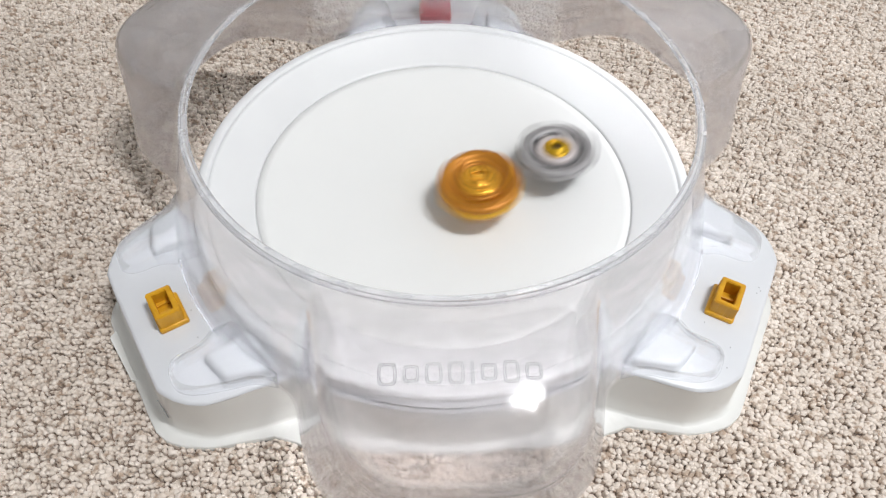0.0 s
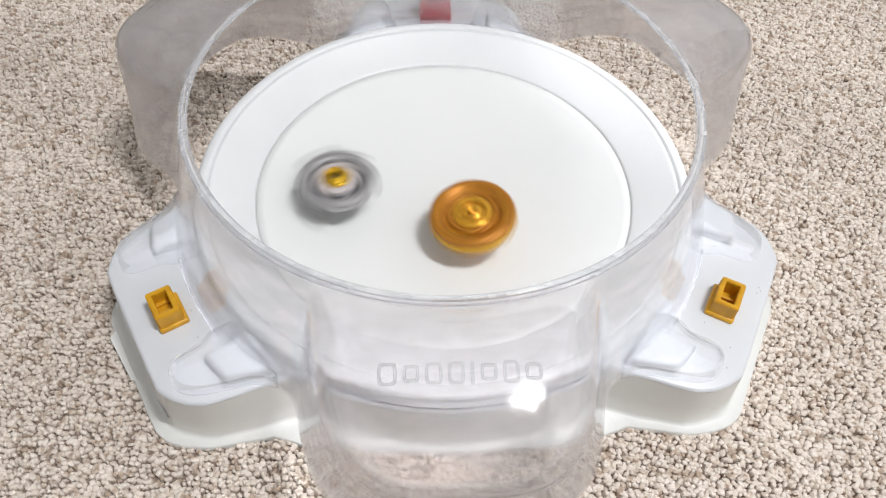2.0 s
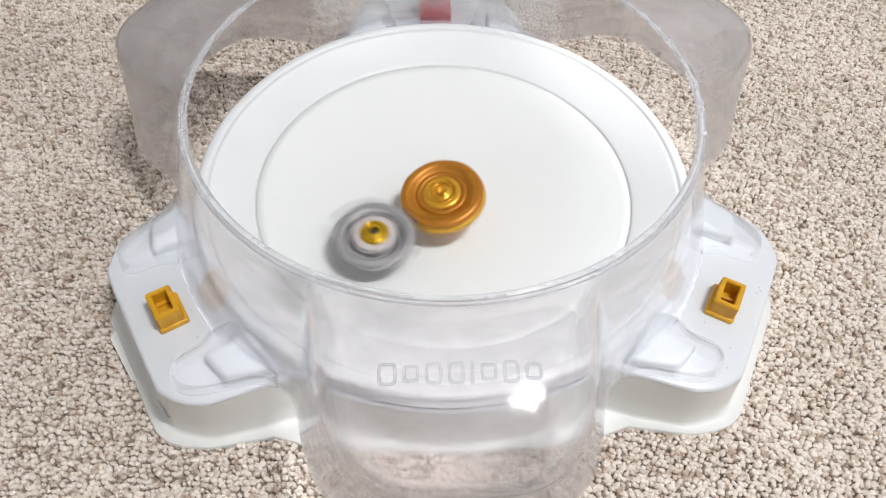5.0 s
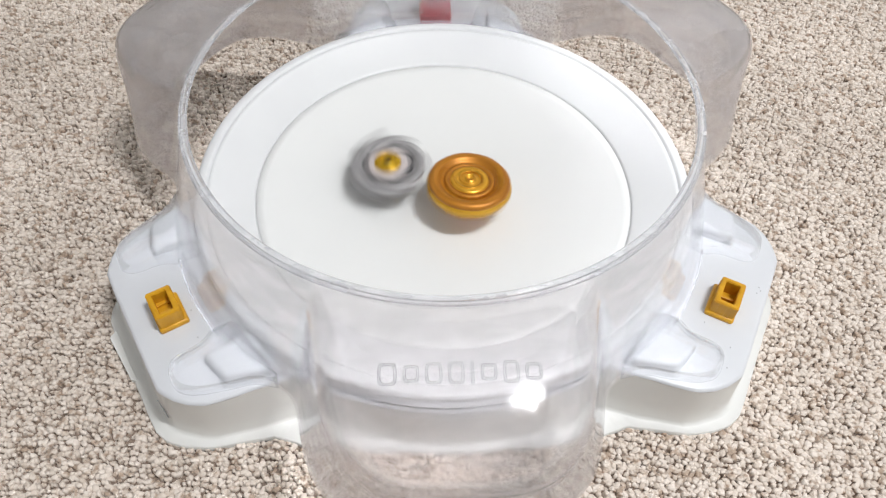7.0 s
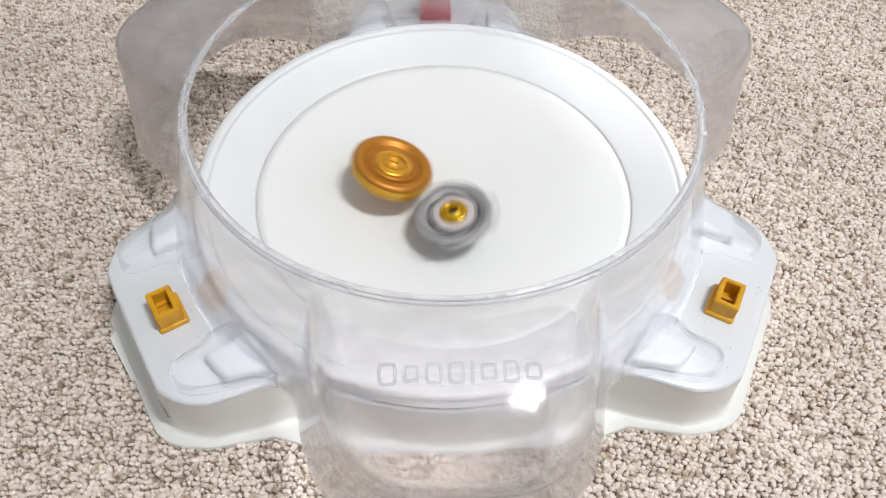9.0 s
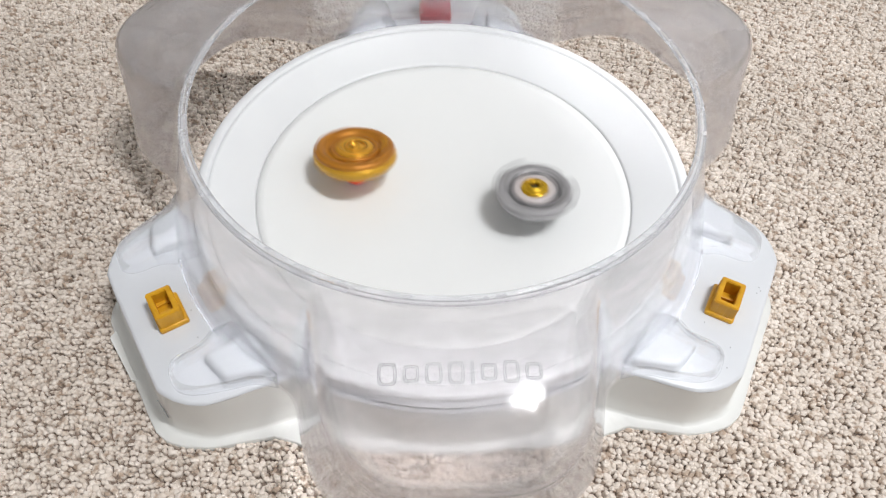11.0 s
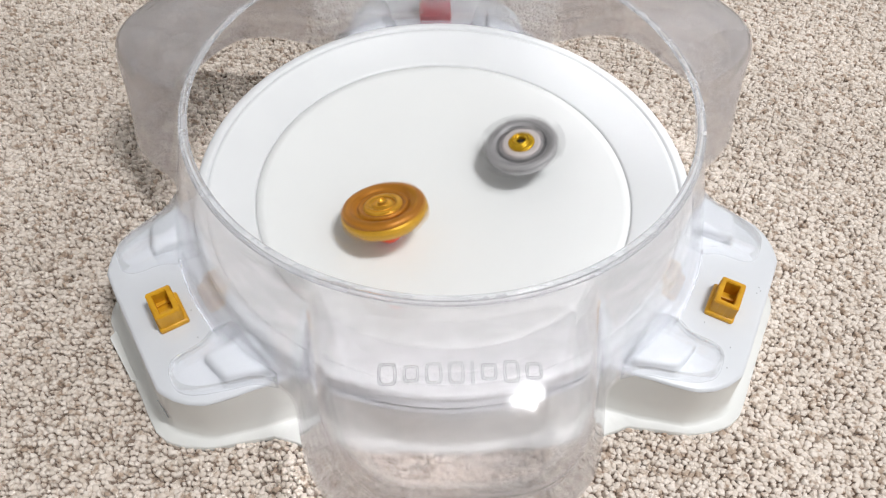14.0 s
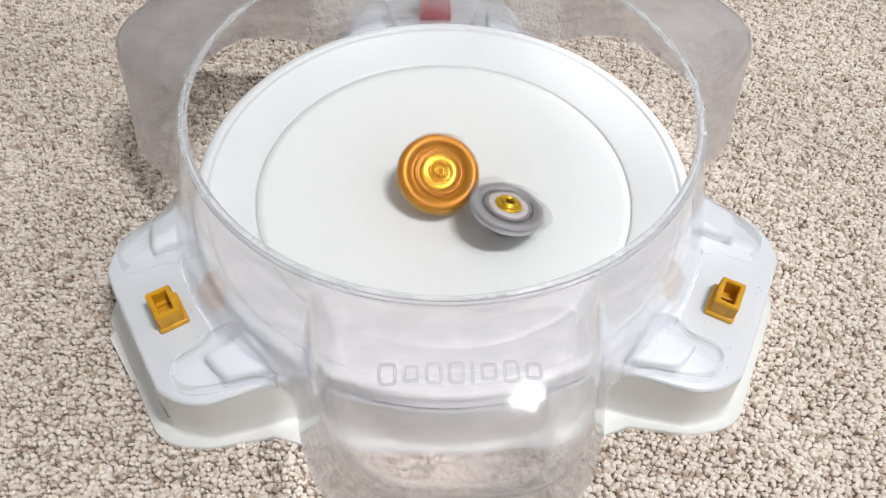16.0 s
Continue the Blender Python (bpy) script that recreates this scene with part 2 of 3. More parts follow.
def pile_half_width(y):
    return 0.285 + 0.34 * (y + 0.24)


def carpet_pile():
    """Wool loops in uneven rows: small domes, one island each."""
    rng = np.random.default_rng(7)
    x, y = np.meshgrid(np.arange(-0.56, 0.56, 0.0024), np.arange(-0.24, 0.54, 0.0029))
    x[1::2] += 0.0012
    x, y = x.ravel(), y.ravel()
    # the rows run straight across on one side and slant on the other
    y = y - 0.30 * np.maximum(0, x - 0.04) + 0.0012 * np.sin(x * 95 + y * 30) + 0.0006 * np.sin(x * 410 + y * 120)
    keep = (np.abs(x) < pile_half_width(y)) & (np.hypot(x, y) > 0.146) & (y > -0.24) & (y < 0.37)
    x, y = x[keep], y[keep]
    n = len(x)
    x = x + rng.normal(0, 0.00060, n)
    y = y + rng.normal(0, 0.00042, n)
    # clumps: neighbouring loops rise and sink together
    lump = (np.sin(x * 560 + 2.3 * np.sin(y * 330)) + np.sin(y * 540 + 1.9 * np.sin(x * 390 + 1)) + 0.8 * np.sin((x + y) * 250 + 1.5 * np.sin((x - y) * 190))) / 2.8
    ridge = np.sin((y + 0.30 * np.maximum(0, x - 0.04)) * 2 * np.pi / 0.0062 + 1.6 * np.sin(x * 70) + 0.9 * np.sin(x * 260))
    calm = np.where(x > 0.05, 0.85, 1.3)
    top = -0.0011 + calm * (0.0007 * lump + 0.0005 * ridge + rng.normal(0, 0.00036, n))
    top -= np.where(rng.random(n) < 0.06, 0.0016, 0.0)
    top = np.minimum(top, 0.0008)
    size = np.where(x > 0.05, 0.00150, 0.00136) * (1 + 0.20 * rng.normal(0, 1, n)).clip(0.6, 1.45)
    turn, long = rng.normal(0, 0.6, n), rng.uniform(1.05, 1.6, n)
    lx, ly = rng.normal(0, 0.0004, n), rng.normal(0, 0.0004, n)
    sides, rings = 5, 4
    ring = [(1.0, -0.0044), (1.04, -0.00135), (0.90, -0.00042), (0.52, -0.00008)]
    verts = np.zeros((n, sides * rings + 1, 3), np.float32)
    for j, (rad, h) in enumerate(ring):
        for s in range(sides):
            a = 2 * np.pi * s / sides
            u, v = rad * size * np.cos(a) * long, rad * size * np.sin(a)
            w = (h + 0.0044) / 0.0044
            verts[:, j * sides + s, 0] = x + u * np.cos(turn) - v * np.sin(turn) + lx * w
            verts[:, j * sides + s, 1] = y + u * np.sin(turn) + v * np.cos(turn) + ly * w
            verts[:, j * sides + s, 2] = h + (top if j else 0)
    verts[:, -1, 0], verts[:, -1, 1], verts[:, -1, 2] = x + lx, y + ly, top
    verts[:, sides:] += rng.normal(0, 0.00017, verts[:, sides:].shape)
    one = []
    for j in range(rings - 1):
        for s in range(sides):
            k = (s + 1) % sides
            one += [(j * sides + s, j * sides + k, (j + 1) * sides + k), (j * sides + s, (j + 1) * sides + k, (j + 1) * sides + s)]
    one += [((rings - 1) * sides + s, (rings - 1) * sides + (s + 1) % sides, sides * rings) for s in range(sides)]
    one = np.array(one, np.int32)
    tris = (one[None] + (np.arange(n, dtype=np.int32) * (sides * rings + 1))[:, None, None]).reshape(-1, 3)
    me = bpy.data.meshes.new("carpet_pile")
    me.vertices.add(n * (sides * rings + 1))
    me.vertices.foreach_set("co", verts.ravel())
    me.loops.add(tris.size)
    me.loops.foreach_set("vertex_index", tris.ravel())
    me.polygons.add(len(tris))
    me.polygons.foreach_set("loop_start", np.arange(0, tris.size, 3, dtype=np.int32))
    me.polygons.foreach_set("use_smooth", np.ones(len(tris), bool))
    me.update(calc_edges=True)
    me.materials.append(WOOL)
    tagged(new("carpet_pile", me), "beige nubbly wool loop pile with brown flecks for shaded gaps", "carpet", kind="stuff")


# ---- the stadium ----
PHI = 3.75
LOBES, WINGS = (-90, 30, 150), (210, -30, 90)
PLATEAU, EDGE_Z = 0.0425, 0.0547


RING_R, LIP_R = 0.1165, 0.1434


def dish_height(r):
    if r < RING_R:
        return 0.031 + 0.011 * (r / RING_R) ** 2
    u = min(1.0, (r - RING_R) / (LIP_R - RING_R))
    return 0.042 + 0.0122 * u * (0.82 + 0.18 * u)


def off(az, centres):
    return min(abs((az - c + 180) % 360 - 180) for c in centres)


FLANGE = ([0, 5, 11.2, 13.5, 15.9, 18.9, 22.6, 26.1, 30.3, 34, 40, 50, 60], [211.5, 212.3, 215.3, 213.6, 208.6, 200.4, 186.0, 175.2, 172.0, 171.5, 165, 158.5, 157.5])
WING = ([0, 5, 9, 12.2, 15, 17.2, 19.2, 22.9, 25.6, 28, 60], [199.5, 200.3, 202, 203.8, 200.8, 197, 191.4, 172.5, 161, 153.0, 152.6])


def base_parts(stadium):
    # the bowl: shallow floor, a fine step at the ring, a slope and a rolled edge
    prof = [(0.0, dish_height(0))] + [(r, dish_height(r)) for r in np.linspace(0.006, RING_R - 0.0004, 24)]
    prof += [(RING_R - 0.0003, 0.0417), (RING_R - 0.0002, 0.0406), (RING_R + 0.0003, 0.0406), (RING_R + 0.0005, 0.0421)]
    prof += [(r, dish_height(r) + 0.0001) for r in np.linspace(RING_R + 0.0016, LIP_R - 0.0006, 14)]
    prof += [(LIP_R - 0.0005, 0.0538), (LIP_R - 0.0004, 0.0526), (LIP_R + 0.0003, 0.0526), (LIP_R + 0.0004, 0.0546), (0.1450, 0.0550), (0.1478, 0.0549), (0.1496, 0.0543), (0.1504, 0.0530), (0.1506, 0.0510)]
    cut = 1 + 24 + 2
    part("dish", lathe("dish", prof[:cut + 1], DISH, 192), DISH, stadium, "smooth glossy white bowl floor")
    # same bowl, split here so the slope can carry painted-in reflected light
    part("dish_slope", lathe("dish_slope", prof[cut:], SLOPE_TINT, 192), SLOPE_TINT, stadium, "white slope tinted cool for reflected light, between two fine ring lines")
    rows = []
    for i in range(360):
        az = i
        a = radians(az)
        d = off(az, WINGS)
        rw, rf = np.interp(d, *WING) / 1000, np.interp(d, *FLANGE) / 1000
        rf = max(rf, rw + 0.005)
        inner = min(0.1500, rw - 0.002)
        foot = max(rw + 0.0012, min(rf - 0.008, rw + 0.005))
        mid = (inner + rw) / 2
        sec = [(inner, 0.0525), (inner, PLATEAU + 0.0005), (inner + 0.0006, PLATEAU), (mid, PLATEAU), (rw - 0.0022, PLATEAU), (rw - 0.0008, PLATEAU - 0.0005), (rw, PLATEAU - 0.0020),
               (rw + (foot - rw) * 0.5, 0.021), (foot - 0.0004, 0.0050), (foot + 0.0008, 0.0030), (foot + 0.0022, 0.0024), (max(rf - 0.0006, foot + 0.0026), 0.0018), (max(rf, foot + 0.0030), 0.0010), (max(rf, foot + 0.0030), -0.0030)]
        rows.append([(r * math.cos(a), r * math.sin(a), z) for r, z in sec])
    base = part("base", grid_mesh("base", [r[:7] for r in rows], WHITE), WHITE, stadium, "moulded cool white plastic deck with three wings")
    part("tray", grid_mesh("tray", [[(x, y, z - 0.0003) for x, y, z in r[6:]] for r in rows], TRAY), TRAY, stadium, "warm white plastic skirt with a thin floor flange")
    for az in WINGS:
        for s in (-1, 1):
            plan = [(0.1440, s * 0.0365), (0.1740, s * 0.0385), (0.1690, s * 0.0590), (0.1400, s * 0.0680)]
            part("step_block", prism(plan, PLATEAU - 0.004, 0.0492, 0.0030, 0.0024), WHITE, base, m=turned(az), smooth=True)
    # a curl of film peeling from one wing's flange
    curl = prism([(0.2100, -0.0330), (0.2150, -0.0300), (0.2128, 0.0040), (0.2100, 0.0060)], -0.0006, 0.0022, 0.0003)
    part("peeling_film", curl, TRAY, base, "thin white film curling from the flange", turned(210))
    # print and specks on the wings
    for k in range(3):
        part("print_bar", block((0.0, k * 0.0011, 0.012), (0.0005, k * 0.0011 + 0.0004, 0.030 - k * 0.004), 0), GREY, base, m=turned(210) @ Matrix.Translation((0.2012, 0.0405, 0)))
    for dx, dy, az in ((0.193, 0.012, -30), (0.1945, 0.0145, -30), (0.1932, 0.0165, -30), (0.1885, -0.030, -30), (0.176, -0.033, -30), (0.190, -0.043, -30), (0.170, 0.024, 210), (0.167, 0.006, 210), (0.172, -0.021, -30)):
        part("speck", block((dx, dy, PLATEAU - 0.0002), (dx + 0.0006, dy + 0.0008, PLATEAU + 0.0002), 0), GREY, base, m=turned(az))


def sockets(stadium):
    for az, shift in ((210, 0.0027), (-30, -0.0048)):
        here = turned(az) @ Matrix.Translation((0, shift, 0))
        s = part("peg_socket", block((0.1700, -0.0107, PLATEAU - 0.0005), (0.1860, 0.0107, PLATEAU + 0.0032), 0.0013), AMBER, stadium, "amber plastic socket with a square well", here, True)
        z0, z1 = PLATEAU + 0.0026, PLATEAU + 0.0128
        x0, x1, y0, y1, w = 0.1720, 0.1850, -0.0093, 0.0093, 0.0027
        part("socket_well", well((x0, y0, z0), (x1, y1, z1), w, 0.0098), AMBER, s)
        part("cross_bar", block((x0 + w - 0.0002, 0.0002, z0), (x1 - w + 0.0002, 0.0020, z1 - 0.0066), 0.0004, 2), AMBER, s)
        part("inner_step", block((x0 + w - 0.0002, y0 + w - 0.0002, z0), (x1 - w + 0.0002, y0 + w + 0.0022, z1 - 0.0080), 0.0003, 2), AMBER, s)
        for k in range(7):
            y = y0 + 0.0013 + k * 0.0024
            for x in (x0 - 0.0003, x1 - 0.0003):
                part("rib", block((x, y - 0.0004, z0), (x + 0.0006, y + 0.0004, z1 - 0.001), 0), AMBER, s)
        for k in range(5):
            x = x0 + 0.0011 + k * 0.0023
            for y in (y0 - 0.0003, y1 - 0.0003):
                part("rib", block((x - 0.0004, y, z0), (x + 0.0004, y + 0.0006, z1 - 0.001), 0), AMBER, s)
    r = part("latch", block((0.1700, -0.0125, PLATEAU - 0.0005), (0.1890, 0.0125, PLATEAU + 0.0045), 0.0014), RED, stadium, "red plastic latch block", turned(90), True)
    part("latch_body", block((0.1718, -0.0118, PLATEAU + 0.0040), (0.1880, 0.0118, PLATEAU + 0.026), 0.0016, 3, 0.0008), RED, r, smooth=True)


def lobe_radius(d, end, half, n=6):
    c, s = math.cos(radians(d)), abs(math.sin(radians(d)))
    return ((c / end) ** n + (s / half) ** n) ** (-1 / n)


# plan of one clear foot: from the wall out round the block and back
FOOT = [(0.1480, 0.0270), (0.1605, 0.0265), (0.1655, 0.0300), (0.1700, 0.0318), (0.1830, 0.0322), (0.1885, 0.0370), (0.1892, 0.0440), (0.1875, 0.0510), (0.1800, 0.0570), (0.1660, 0.0620), (0.1530, 0.0655), (0.1440, 0.0740)]


def cap(plan, sgn, z0, z1):
    """A thin cap over a rounded plan, open below and towards the wall."""
    pts = [Vector(p) for p in plan]
    for _ in range(1):
        cut = [pts[0]]
        for p, q in zip(pts, pts[1:]):
            cut += [p.lerp(q, 0.25), p.lerp(q, 0.75)]
        pts = cut + [pts[-1]]
    n = len(pts)
    b = bmesh.new()
    rings = []
    for inward, z in ((0.0, z0), (0.0010, z1 - 0.0035), (0.0016, z1 - 0.0016), (0.0027, z1 - 0.0004), (0.0042, z1)):
        row = []
        for i, p in enumerate(pts):
            d = (pts[min(i + 1, n - 1)] - pts[max(i - 1, 0)]).normalized()
            q = p + Vector((-d.y, d.x)) * inward
            row.append(b.verts.new((q.x, sgn * q.y, z)))
        rings.append(row)
    for low, high in zip(rings, rings[1:]):
        for i in range(n - 1):
            b.faces.new((low[i], low[i + 1], high[i + 1], high[i]))
    b.faces.new(rings[-1])
    bmesh.ops.recalc_face_normals(b, faces=b.faces)
    return b


def bead(points, radius, sides=8):
    """A round bead along a line of points."""
    verts, faces = [], []
    for i, p in enumerate(points):
        d = (Vector(points[min(i + 1, len(points) - 1)]) - Vector(points[max(i - 1, 0)])).normalized()
        side = d.cross(Vector((0, 0, 1))).normalized()
        up = side.cross(d)
        for k in range(sides):
            a = 2 * math.pi * k / sides
            verts.append(Vector(p) + side * radius * math.cos(a) + up * radius * math.sin(a))
    for i in range(len(points) - 1):
        for k in range(sides):
            m = (k + 1) % sides
            faces.append((i * sides + k, (i + 1) * sides + k, (i + 1) * sides + m, i * sides + m))
    return mesh_of("foot_bead", verts, faces, RIM)


COVER_TOP = (0.1372, 0.1222)


def cover_section(az):
    d = off(az, LOBES)
    k = max(0.0, min(1.0, (33 - d) / 12))
    k = k * k * (3 - 2 * k)
    rs = soft_max(lobe_radius(d, 0.2130, 0.0668, 3.7), 0.1415, 30)
    rb = soft_max(lobe_radius(d, 0.2030, 0.0790, 5), 0.1600, 30)
    rb = max(rb, 0.16)
    zc = 0.1070
    zb = 0.0432 + 0.0010 * k
    p0, c, e = Vector(COVER_TOP), Vector((rs, zc)), Vector((rb, zb))
    g = min(0.013, (p0 - c).length * 0.45)
    pa, pb = c + (p0 - c).normalized() * g, c + (e - c).normalized() * g
    bulge = (pa - p0).length * 0.055
    sec = [p0.lerp(pa, i / 9) + Vector((0, bulge * 4 * (i / 9) * (1 - i / 9))) for i in range(9)]
    for i in range(7):
        u = i / 6
        sec.append(pa.lerp(c, u).lerp(c.lerp(pb, u), u))
    sec += [pb.lerp(e, (i + 1) / 9) for i in range(9)]
    return sec


def panel_height(r):
    """Height of a lobe's sloping panel along its middle line."""
    u = (r - COVER_TOP[0]) / (0.2018 - COVER_TOP[0])
    return COVER_TOP[1] + u * (0.1095 - COVER_TOP[1]) + 0.0145 * u * (1 - u)


def cover_parts(stadium):
    # the walls between the lobes, then the three lobes, each a sector of the same form
    cover = None
    for az0, half, name in [(w, 34, "wall_panel") for w in WINGS] + [(w, 26, "lobe") for w in LOBES]:
        n = half * 2
        rows = []
        for i in range(n + 1):
            az = az0 - half + i * half * 2 / n
            a = radians(az)
            rows.append([(p.x * math.cos(a), p.x * math.sin(a), p.y) for p in cover_section(az)])
        if name == "wall_panel":
            pieces = [("wall_panel", rows, WALL, False)]
        else:
            # the sloping panel is finely frosted, the skirt below it clear
            pieces = [("lobe_panel", [r[:16] for r in rows], FROST, az0 == 150), ("lobe_skirt", [r[15:] for r in rows], CLEAR, az0 != 30)]
        for piece, lines, stuff, shades in pieces:
            me = grid_mesh(piece, lines, stuff, False)
            if cover is None:
                cover = ob = part("clear_cover", me, stuff, stadium, "clear hazy plastic wall with three bulging lobes")
                cover.matrix_local = Matrix.Translation((-0.0020, -0.0014, 0))
            else:
                ob = part(piece, me, stuff, cover, {"lobe_panel": "finely frosted clear panel over a pocket", "lobe_skirt": "hazy clear skirt of a pocket"}.get(piece, ""))
            ob.visible_shadow = shades
            s = ob.modifiers.new("thickness", "SOLIDIFY")
            s.thickness, s.offset, s.use_rim = 0.0014, 1, False
    sec = [(0.1360 + 0.0017 * math.cos(t), 0.1226 + 0.0012 * math.sin(t)) for t in np.linspace(0, 2 * math.pi, 17)]
    part("rim", lathe("rim", sec, RIM, 192), RIM, cover, "rounded clear rim").visible_shadow = False
    step = [(0.1374, 0.1218), (0.1388, 0.1219), (0.1394, 0.1213), (0.1390, 0.1206), (0.1376, 0.1205)]
    part("rim_step", lathe("rim_step", step, RIM, 192), RIM, cover).visible_shadow = False
    # clear feet over the wing blocks, and the bead where the wall meets the wing between them
    for az in WINGS:
        for sgn in (-1, 1):
            t = part("tab", cap(FOOT, sgn, PLATEAU + 0.0006, 0.0520), TAB, cover, m=turned(az), smooth=True)
            t.visible_shadow = False
            k = t.modifiers.new("thickness", "SOLIDIFY")
            k.thickness, k.offset = 0.0010, -1
        part("foot_bead", bead([(0.1612 * math.cos(radians(d)), 0.1612 * math.sin(radians(d)), PLATEAU + 0.0009) for d in np.linspace(-10.5, 10.5, 29)], 0.0008), RIM, cover, m=turned(az)).visible_shadow = False
    # raised plain shapes where the mouldings carry a mark
    y = -0.0335
    for w, h in ((0.0085, 0.0095), (0.0070, 0.0068), (0.0075, 0.0090), (0.0070, 0.0095), (0.0024, 0.0095), (0.0072, 0.0068), (0.0072, 0.0095), (0.0075, 0.0068)):
        raised_bar(cover, -90, 0.1690, y + w / 2, h, w)
        y += w + 0.0018
    for az, side in ((30, -1), (150, 1)):
        for k in range(4):
            raised_bar(cover, az, 0.1925, side * (12.5 - 8.6 * k) / 1000, 0.0085, 0.0068)


def raised_bar(cover, az, r, t, deep, wide):
    """A plain raised outline (or, when narrow, a bar) moulded on a lobe's panel."""
    z = panel_height(r)
    slope = math.atan2(0.1070 - COVER_TOP[1], 0.2145 - COVER_TOP[0])
    if wide < 0.003:
        me = block((-deep * 0.5, -wide * 0.30, -0.0006), (deep * 0.5, wide * 0.30, 0.0004), 0.00045, 3)
    else:
        verts, faces, n, k = [], [], 32, 8
        for i in range(n):
            a = 2 * math.pi * i / n
            c, s = math.cos(a), math.sin(a)
            u, v = abs(c) ** 0.5 * math.copysign(1, c), abs(s) ** 0.5 * math.copysign(1, s)
            for j in range(k):
                q = 2 * math.pi * j / k
                e = 0.00065 * math.cos(q)
                verts.append(((deep * 0.43 + e) * u, (wide * 0.38 + e) * v, 0.00055 * math.sin(q)))
        for i in range(n):
            for j in range(k):
                i2, j2 = (i + 1) % n, (j + 1) % k
                faces.append((i * k + j, i2 * k + j, i2 * k + j2, i * k + j2))
        me = mesh_of("raised_mark", verts, faces, TAB)
    part("raised_mark", me, TAB, cover, m=turned(az) @ Matrix.Translation((r, t, z)) @ Matrix.Rotation(-slope, 4, "Y"), smooth=True)


def build_stadium():
    stadium = tagged(new("top_stadium"), "round white plastic spinning-top stadium with a clear wall, on carpet", "toy stadium")
    stadium.matrix_world = turned(PHI)
    base_parts(stadium)
    sockets(stadium)
    cover_parts(stadium)


# ---- the spinning tops (tip at the origin, axis up) ----
def mm(*pairs):
    return [(r / 1000, z / 1000) for r, z in pairs]


def lobed(n, amount, r_from, phase=0.0):
    """A rim that swells n times round, beyond a radius."""
    def wave(a, r, z):
        k = max(0.0, min(1.0, (r - r_from) / 0.004))
        return r * (1 + amount * k * math.cos(n * a + phase))
    return wave


def scroll(parent, r0, r1, turns, height, width, material, hand=1):
    """A raised spiral rib on a hub."""
    curve = bpy.data.curves.new("scroll_rib", "CURVE")
    curve.dimensions, curve.bevel_depth, curve.bevel_resolution = "3D", width, 2
    sp = curve.splines.new("POLY")
    n = 60
    sp.points.add(n - 1)
    for i in range(n):
        u = i / (n - 1)
        a, r = hand * turns * 2 * math.pi * u, r0 + (r1 - r0) * u
        sp.points[i].co = (r * math.cos(a), r * math.sin(a), height(r), 1)
    tmp = new("scroll_rib", curve)
    me = bpy.data.meshes.new_from_object(tmp.evaluated_get(bpy.context.evaluated_depsgraph_get()))
    bpy.data.objects.remove(tmp)
    me.materials.clear()
    me.materials.append(material)
    return part("scroll_rib", me, material, parent)


